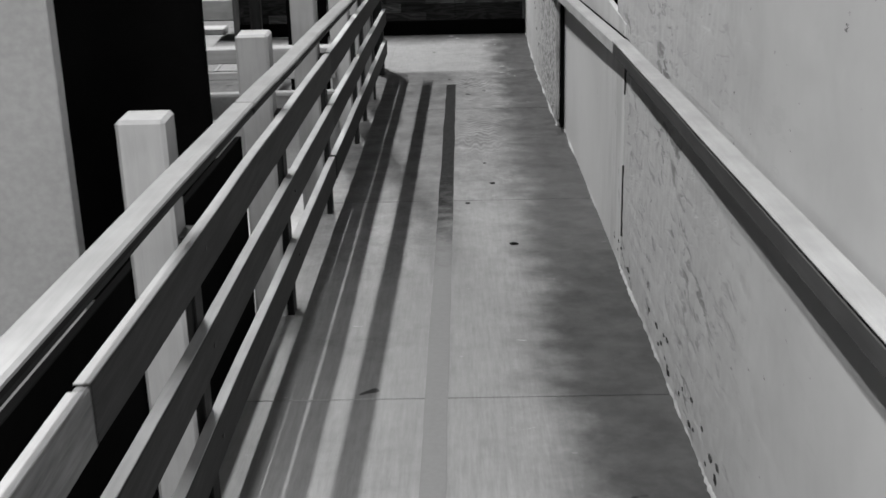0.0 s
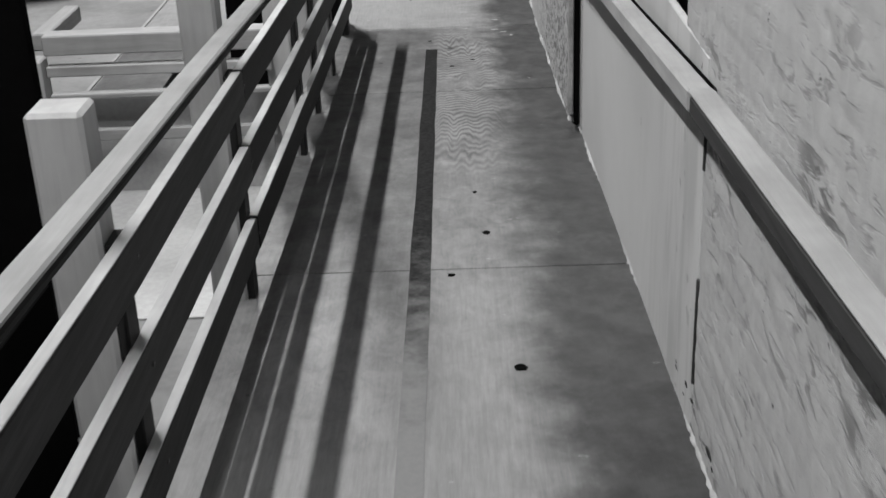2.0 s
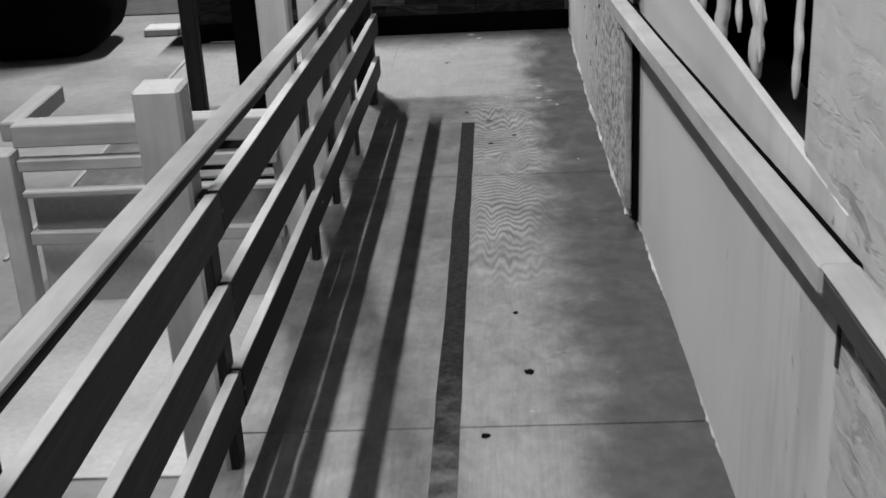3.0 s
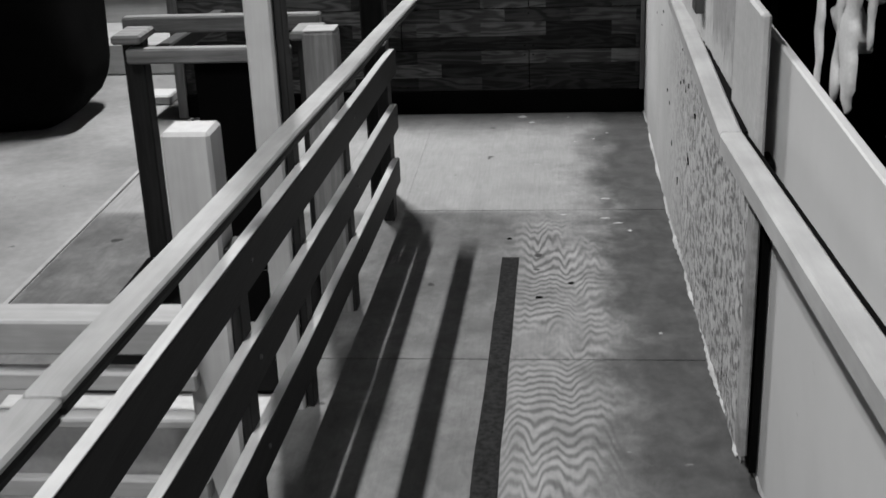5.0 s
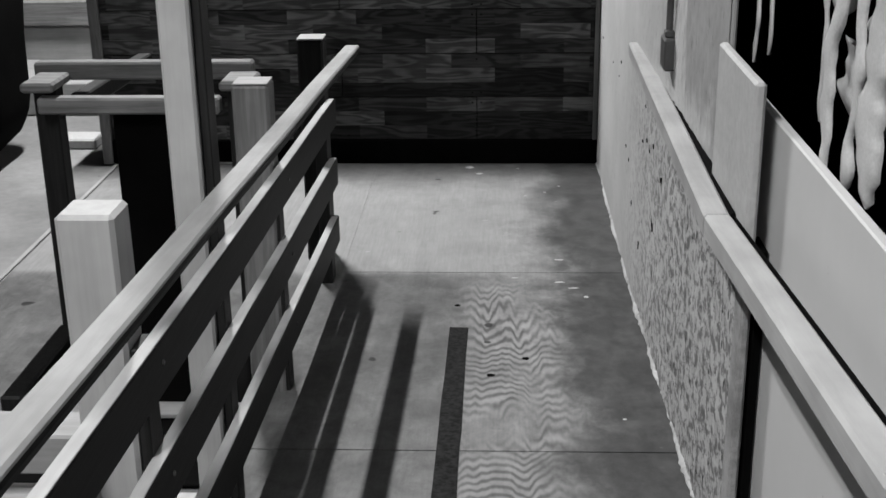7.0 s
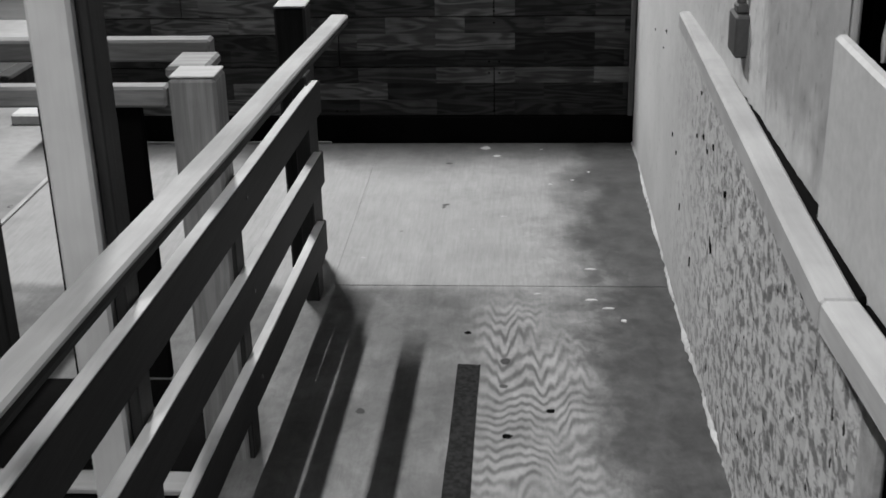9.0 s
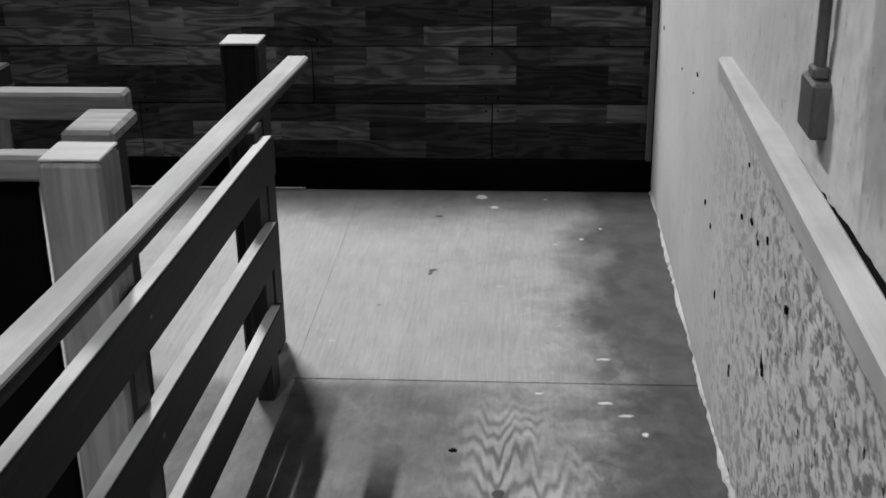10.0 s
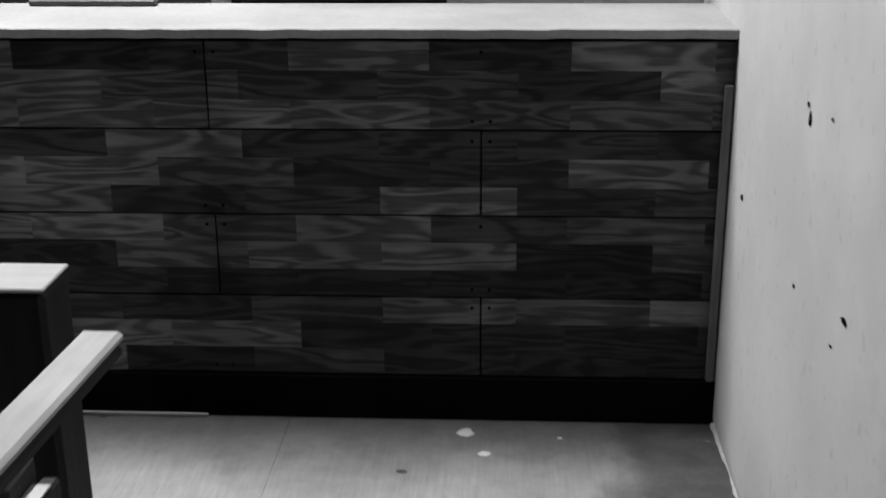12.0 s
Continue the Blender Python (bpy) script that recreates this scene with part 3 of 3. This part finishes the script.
tagged(part("trim_panel_seam", merge(block(NEAR - 0.011, NEAR, 4.386, 4.397, deck(4.4) + 0.13, deck(4.4) + 0.40, 0.002), block(NEAR - 0.011, NEAR, 4.386, 4.397, deck(4.4) + 0.66, deck(4.4) + 0.78, 0.002)), DARK_CHIP), "dark broken joint between brick and panel", "trim", kind="structure")

# ---- the left side: wall beside the ramp head, hall with the return leg ----
tagged(part("wall_white_screen", block(-2.4, -0.80, 3.04, 3.10, -0.01, 1.90, 0.004), WHITE), "plain white screen wall beside the ramp head", "wall", kind="structure")
tagged(part("wall_black_screen", block(-2.4, -0.815, 4.88, 4.92, -0.01, 1.90, 0.004), BLACK), "tall black screen wall beside the ramp", "wall", kind="structure")

tagged(part("wall_black_backing", block(-0.545, -0.525, -2.0, 3.94, -0.12, 0.63, 0.002, True), BLACK), "black boarding behind the upper railing", "wall", kind="structure")

# low barrier of three boards across the return leg
barrier = thing("low_barrier", "low whitewashed board barrier across the return leg", "barrier", at=(-0.95, 6.72, 0))
for z0, z1, d in ((0.610, 0.690, 0.10), (0.522, 0.566, 0.05), (0.428, 0.452, 0.05), (0.250, 0.30, 0.03)):
    under(part("board", block(-1.40, -0.497, 6.70, 6.70 + d, z0, z1, 0.005, cuts=6, wob=0.004, seed=z0 * 10), PALE_X), barrier)
under(part("post", block(-1.47, -1.405, 6.66, 6.76, -0.01, 0.60, 0.006), PALE_Z), barrier)
under(part("back_panel", block(-1.40, -0.525, 6.785, 6.80, -0.01, 0.43, 0.003), WHITE), barrier)
under(part("side_rail", block(-1.46, -1.39, 6.762, 7.25, 0.615, 0.685, 0.006), PALE_Y), barrier)

# white board and black sheet on the floor of the return leg
tagged(part("floor_board", block(-1.42, -0.528, 5.6, 7.66, -0.0115, -0.004, 0.002), WHITE), "white-painted board lying on the hall floor", "board")
for x, y, rx, ry in ((-0.80, 7.42, .022, .016), (-0.72, 7.52, .018, .010)):
    tagged(part("tar_spot", splat(x, y, rx, ry, x * 9, -deck(y) - 0.004), BLACK), "small dark tar spot on the white floor board", "spot", "tar spots")
tagged(part("floor_mat", block(-1.21, -0.528, 7.68, 8.64, 0.0005, 0.006, 0.002), BLACK), "flat black sheet on the floor", "mat")
tagged(part("floor_batten", block(-1.16, -0.53, 8.06, 8.145, 0.0065, 0.022, 0.003, cuts=6, wob=0.003, seed=12), PALE_X), "pale batten lying across the black sheet", "batten")

# double-rail frame further down, with square caps on its posts
frame_rail = thing("double_rail_frame", "grey timber frame with two cross rails and capped posts", "railing", at=(-0.95, 8.7, 0))
under(part("rail", block(-1.305, -0.575, 8.77, 8.83, 0.888, 0.947, 0.007, cuts=8, wob=0.002, seed=61), DARK_X), frame_rail)
under(part("rail", block(-1.245, -0.655, 8.60, 8.655, 0.812, 0.866, 0.007, cuts=8, wob=0.002, seed=62), DARK_X), frame_rail)
for x in (-0.640, -1.275):
    # Posts take a near-black colour for the shade below their grey caps.
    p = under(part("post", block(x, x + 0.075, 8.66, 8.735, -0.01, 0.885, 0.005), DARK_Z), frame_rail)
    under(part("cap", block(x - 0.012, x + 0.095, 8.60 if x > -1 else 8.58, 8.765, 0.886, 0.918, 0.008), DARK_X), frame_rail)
under(part("foot", block(-1.285, -1.215, 8.10, 8.66, -0.01, 0.055, 0.008), DARK_Z), frame_rail)
under(part("side_rail", slanted(-1.19, -1.15, 0.055, 8.76, 9.45, 0.845, 0.845, 0.06, 6, 66), DARK_Z, label="dark side rail"), frame_rail)
black_board = part("black_board", block(-1.02, -0.745, 8.66, 8.69, -0.01, 0.815, 0.004), BLACK)
tagged(black_board, "black upright board standing below the cross rail", "board")

# black draped bin by the hall corner
def sack():
    bm = bmesh.new()
    bmesh.ops.create_uvsphere(bm, u_segments=40, v_segments=24, radius=1)
    for v in bm.verts:
        d = v.co.normalized()
        p = Vector((math.copysign(abs(d.x) ** 0.45, d.x) * 0.62, math.copysign(abs(d.y) ** 0.45, d.y) * 0.42, math.copysign(abs(d.z) ** 0.5, d.z) * 0.62))
        p *= 1 + 0.05 * noise.noise(p * 3.0) + 0.02 * noise.noise(p * 9.0)
        v.co = p + Vector((-2.84, 10.90, 0.60))
        v.co.z = max(v.co.z, -0.01)
    return bm


tagged(part("bin_bag", sack(), BLACK, smooth=True), "large black full rubbish bag on the hall floor", "bag")

# beyond the half wall's end: low steps and a beam
tagged(part("pale_step", block(-3.2, -1.9, 11.9, 12.6, -0.01, 0.19, 0.01), PALE_X), "low pale timber step in the back of the hall", "step")
tagged(part("pale_bench", block(-3.2, -1.85, 12.6, 13.0, -0.01, 0.40, 0.01), PALE_X), "long pale timber bench in the back of the hall", "bench")
tagged(part("dark_beam", block(-3.4, -1.8, 12.55, 12.62, 0.41, 0.57, 0.01), DARK_X), "dark timber beam resting on the bench", "beam")
tagged(part("white_block", block(-2.18, -1.93, 11.15, 11.32, -0.012, 0.045, 0.01, cuts=5, wob=0.006, seed=3), WHITE), "chipped white block lying on the floor", "block")

# floor joint on the hall floor
tagged(part("trim_floor_joint", block(-1.735, -1.715, 7.2, END, -0.012, -0.002, 0.002), PALE_Y), "pale strip edging the plywood on the floor", "trim", kind="structure")

# ---- electrical box and conduit on the render wall ----
box = thing("junction_box", "grey metal junction box with conduit on the wall", "junction box", at=(0.72, 8.45, 1.0))
under(part("body", block(FAR - 0.036, FAR, 8.225, 8.320, 1.025, 1.115, 0.005), STEEL), box)
under(part("collar", block(FAR - 0.032, FAR - 0.006, 8.250, 8.292, 1.115, 1.135, 0.004), STEEL), box)


def pipe(x, y, z0, z1, r):
    bm = bmesh.new()
    bmesh.ops.create_cone(bm, cap_ends=True, segments=14, radius1=r, radius2=r, depth=z1 - z0, matrix=Matrix.Translation((x, y, (z0 + z1) / 2)))
    return bm


under(part("conduit", pipe(FAR - 0.019, 8.271, 1.136, 3.4, 0.010), STEEL), box)

# ---- torn white sheeting hanging in the opening ----
def shred(y, ztop, zlow, wide, seed, depth=0.03):
    """A torn strip of sheeting: ragged sides, a rounded lower end, a shallow fold down its middle."""
    bm = bmesh.new()
    rows, n = [], 64
    for k in range(n + 1):
        s = k / n
        z = ztop + (zlow - ztop) * s
        low = max(0.0, 1 - (z - zlow) / 0.06)
        w = wide * max(0.25, 1.0 + 0.6 * noise.noise((z * 9, seed, 0)) + 0.5 * noise.noise((z * 27, seed, 3))) * math.sqrt(max(0.004, 1 - low ** 2.5))
        c = y + min(wide, 0.08) * (0.7 * noise.noise((z * 5, seed, 9)) + 0.3 * noise.noise((z * 15, seed, 2)))
        x = NEAR + depth + 0.012 * noise.noise((z * 3, seed, 5))
        rows.append([bm.verts.new((x, c - w / 2, z)), bm.verts.new((x - 0.004 - w * 0.05, c - w * 0.2, z)), bm.verts.new((x - 0.003 - w * 0.03, c + w * 0.25, z)),
                     bm.verts.new((x, c + w / 2, z)), bm.verts.new((x + 0.004, c, z))])
    for a, b in zip(rows, rows[1:]):
        for k in range(5):
            bm.faces.new((a[k], a[(k + 1) % 5], b[(k + 1) % 5], b[k]))
    return bm


sheet = thing("torn_sheeting", "torn white sheeting hanging in strips in a dark opening", "sheeting", at=(0.82, 6.0, 1.8))
STRIPS = ((7.45, 1.21, 0.022), (7.38, 1.24, 0.020), (6.97, 1.20, 0.030), (6.815, 1.125, 0.050), (6.715, 1.145, 0.042), (6.665, 1.26, 0.030), (6.57, 1.17, 0.085), (6.47, 1.30, 0.030),
          (6.33, 1.24, 0.10), (6.18, 1.19, 0.15), (6.00, 1.13, 0.17), (5.82, 1.22, 0.13), (5.66, 1.12, 0.15), (5.47, 1.20, 0.06), (5.36, 1.12, 0.11), (5.20, 1.20, 0.035), (4.93, 1.20, 0.05), (4.77, 1.15, 0.09))
for k, (y, low, wide) in enumerate(STRIPS):
    wide *= 1.5 if y > 6.4 else 1.2
    under(part("strip", shred(y, HEAD - 0.002, low, wide, k + 5, 0.024 + 0.012 * (k % 3)), PLASTIC, smooth=True), sheet)
# torn webs that still join some of the strips
for k, (y, z0, z1, wide) in enumerate(((6.765, 1.37, 1.24, 0.24), (6.93, 1.56, 1.40, 0.22), (6.62, 1.50, 1.36, 0.24), (7.18, 1.62, 1.44, 0.40), (6.28, 1.50, 1.30, 0.22), (5.74, 1.48, 1.28, 0.24), (4.86, 1.60, 1.32, 0.16))):
    under(part("web", shred(y, z0, z1, wide, k + 50, 0.062), PLASTIC, smooth=True), sheet)

# ---- things beyond the ledge ----
sill = thing("window_frame", "white window frame with dark glass behind the ledge", "window", at=(-0.3, 11.4, 1.03))
under(part("bottom_rail", block(-0.60, 0.70, 11.30, 11.34, 1.000, 1.052, 0.004), WHITE), sill)
# Black strip painted in as the shaded gap behind the ledge.
under(part("lower_bead", block(-0.57, 0.02, 11.288, 11.299, 1.000, 1.034, 0.002), BLACK), sill)
under(part("glazing_bead", block(-0.57, 0.66, 11.342, 11.36, 1.053, 1.066, 0.002), STEEL), sill)
under(part("pane", block(-0.60, 0.70, 11.365, 11.371, 1.03, 2.0, 0.001), BLACK), sill)
for x in (-0.62, 0.035, 0.70):
    under(part("stile", block(x - 0.018, x + 0.018, 11.342, 11.378, 1.053 if x == 0.035 else 1.000, 1.9, 0.004), WHITE), sill)
for x in (-0.585, 0.05):
    hook = bmesh.new()
    for k in range(10):
        a = math.pi * 1.4 * k / 9
        bmesh.ops.create_icosphere(hook, subdivisions=1, radius=0.006, matrix=Matrix.Translation((x + 0.018 * math.cos(a), 11.285, 1.045 - 0.012 * math.sin(a) + 0.002 * k)))
    under(part("hook", hook, STEEL), sill)
tagged(part("loose_batten", block(-1.10, -0.755, 11.20, 11.235, 1.0285, 1.045, 0.003), STEEL), "grey loose batten lying on the ledge", "batten")


# ---- uneven skins of the painted masonry ----
def skin(x, y0, y1, z0, z1, step, depth, seed, courses):
    """A wall face with real relief: lumps, open pits and, on brick, softened courses."""
    ny, nz = int((y1 - y0) / step), int((z1 - z0) / step)
    verts, faces = [], []
    for i in range(ny + 1):
        y = y0 + (y1 - y0) * i / ny
        for j in range(nz + 1):
            z = z0 + (z1 - z0) * j / nz
            d = 0.5 * noise.noise((y * 9, z * 7, seed)) + 0.5 * noise.noise((y * 31, z * 22, seed + 3))
            p = noise.noise((y * 30, z * 19, seed + 9))
            if not courses:
                d *= 0.03 + 0.97 * min(1.0, max(0.0, (9.9 - y) / 1.5))
                p -= 0.33 * min(1.0, max(0.0, (y - 8.4) / 1.2)) + 0.15 * max(0.0, z - 0.5)
            d -= 4.0 * max(0.0, p - 0.48)
            if courses:
                r = z / 0.075
                row = math.floor(r)
                c = (y / 0.225 + 0.5 * (row % 2)) % 1.0
                joint = max(0.0, 1 - min(r - row, row + 1 - r) * 6) + max(0.0, 1 - min(c, 1 - c) * 18)
                d -= 0.22 * min(1.0, joint) * (0.6 + noise.noise((y * 3, z * 3, 2.0)))
                d *= 0.15 + 0.85 * min(1.0, max(0.0, (y - 1.9) / 1.3))
                d += 0.12 * noise.noise((row * 3.3 + math.floor(y / 0.225 + 0.5 * (row % 2)) * 1.7, 0.5, 0.5))
            rim = min(i, ny - i, j, nz - j)
            verts.append((x - 0.002 - depth * max(0.0, 0.9 + d) * min(1.0, rim / 2), y, z))
    for i in range(ny):
        for j in range(nz):
            a = i * (nz + 1) + j
            faces.append((a, a + nz + 1, a + nz + 2, a + 1))
    me = bpy.data.meshes.new("skin")
    me.from_pydata(verts, [], faces)
    me.polygons.foreach_set("use_smooth", [True] * len(faces))
    return me


for name, me, mat, label in (("wall_render_skin_low", skin(FAR, JOG - 0.010, EDGE + 0.011, 0.05, 0.92, 0.0115, 0.005, 4, False), RENDER, "lumpy pitted white render coat beside the edge strip"),
                             ("wall_render_skin", skin(FAR, EDGE + 0.012, END + 0.3, 0.0, 1.9, 0.0115, 0.005, 4, False), RENDER, "lumpy pitted white render coat"),
                             ("wall_brick_skin", skin(NEAR, 0.6, OPEN0 - 0.01, 0.25, 2.1, 0.0125, 0.005, 7, True), BRICK, "uneven whitewashed brick face")):
    me.materials.append(mat)
    tagged(new(name, me), label, "wall", kind="structure")
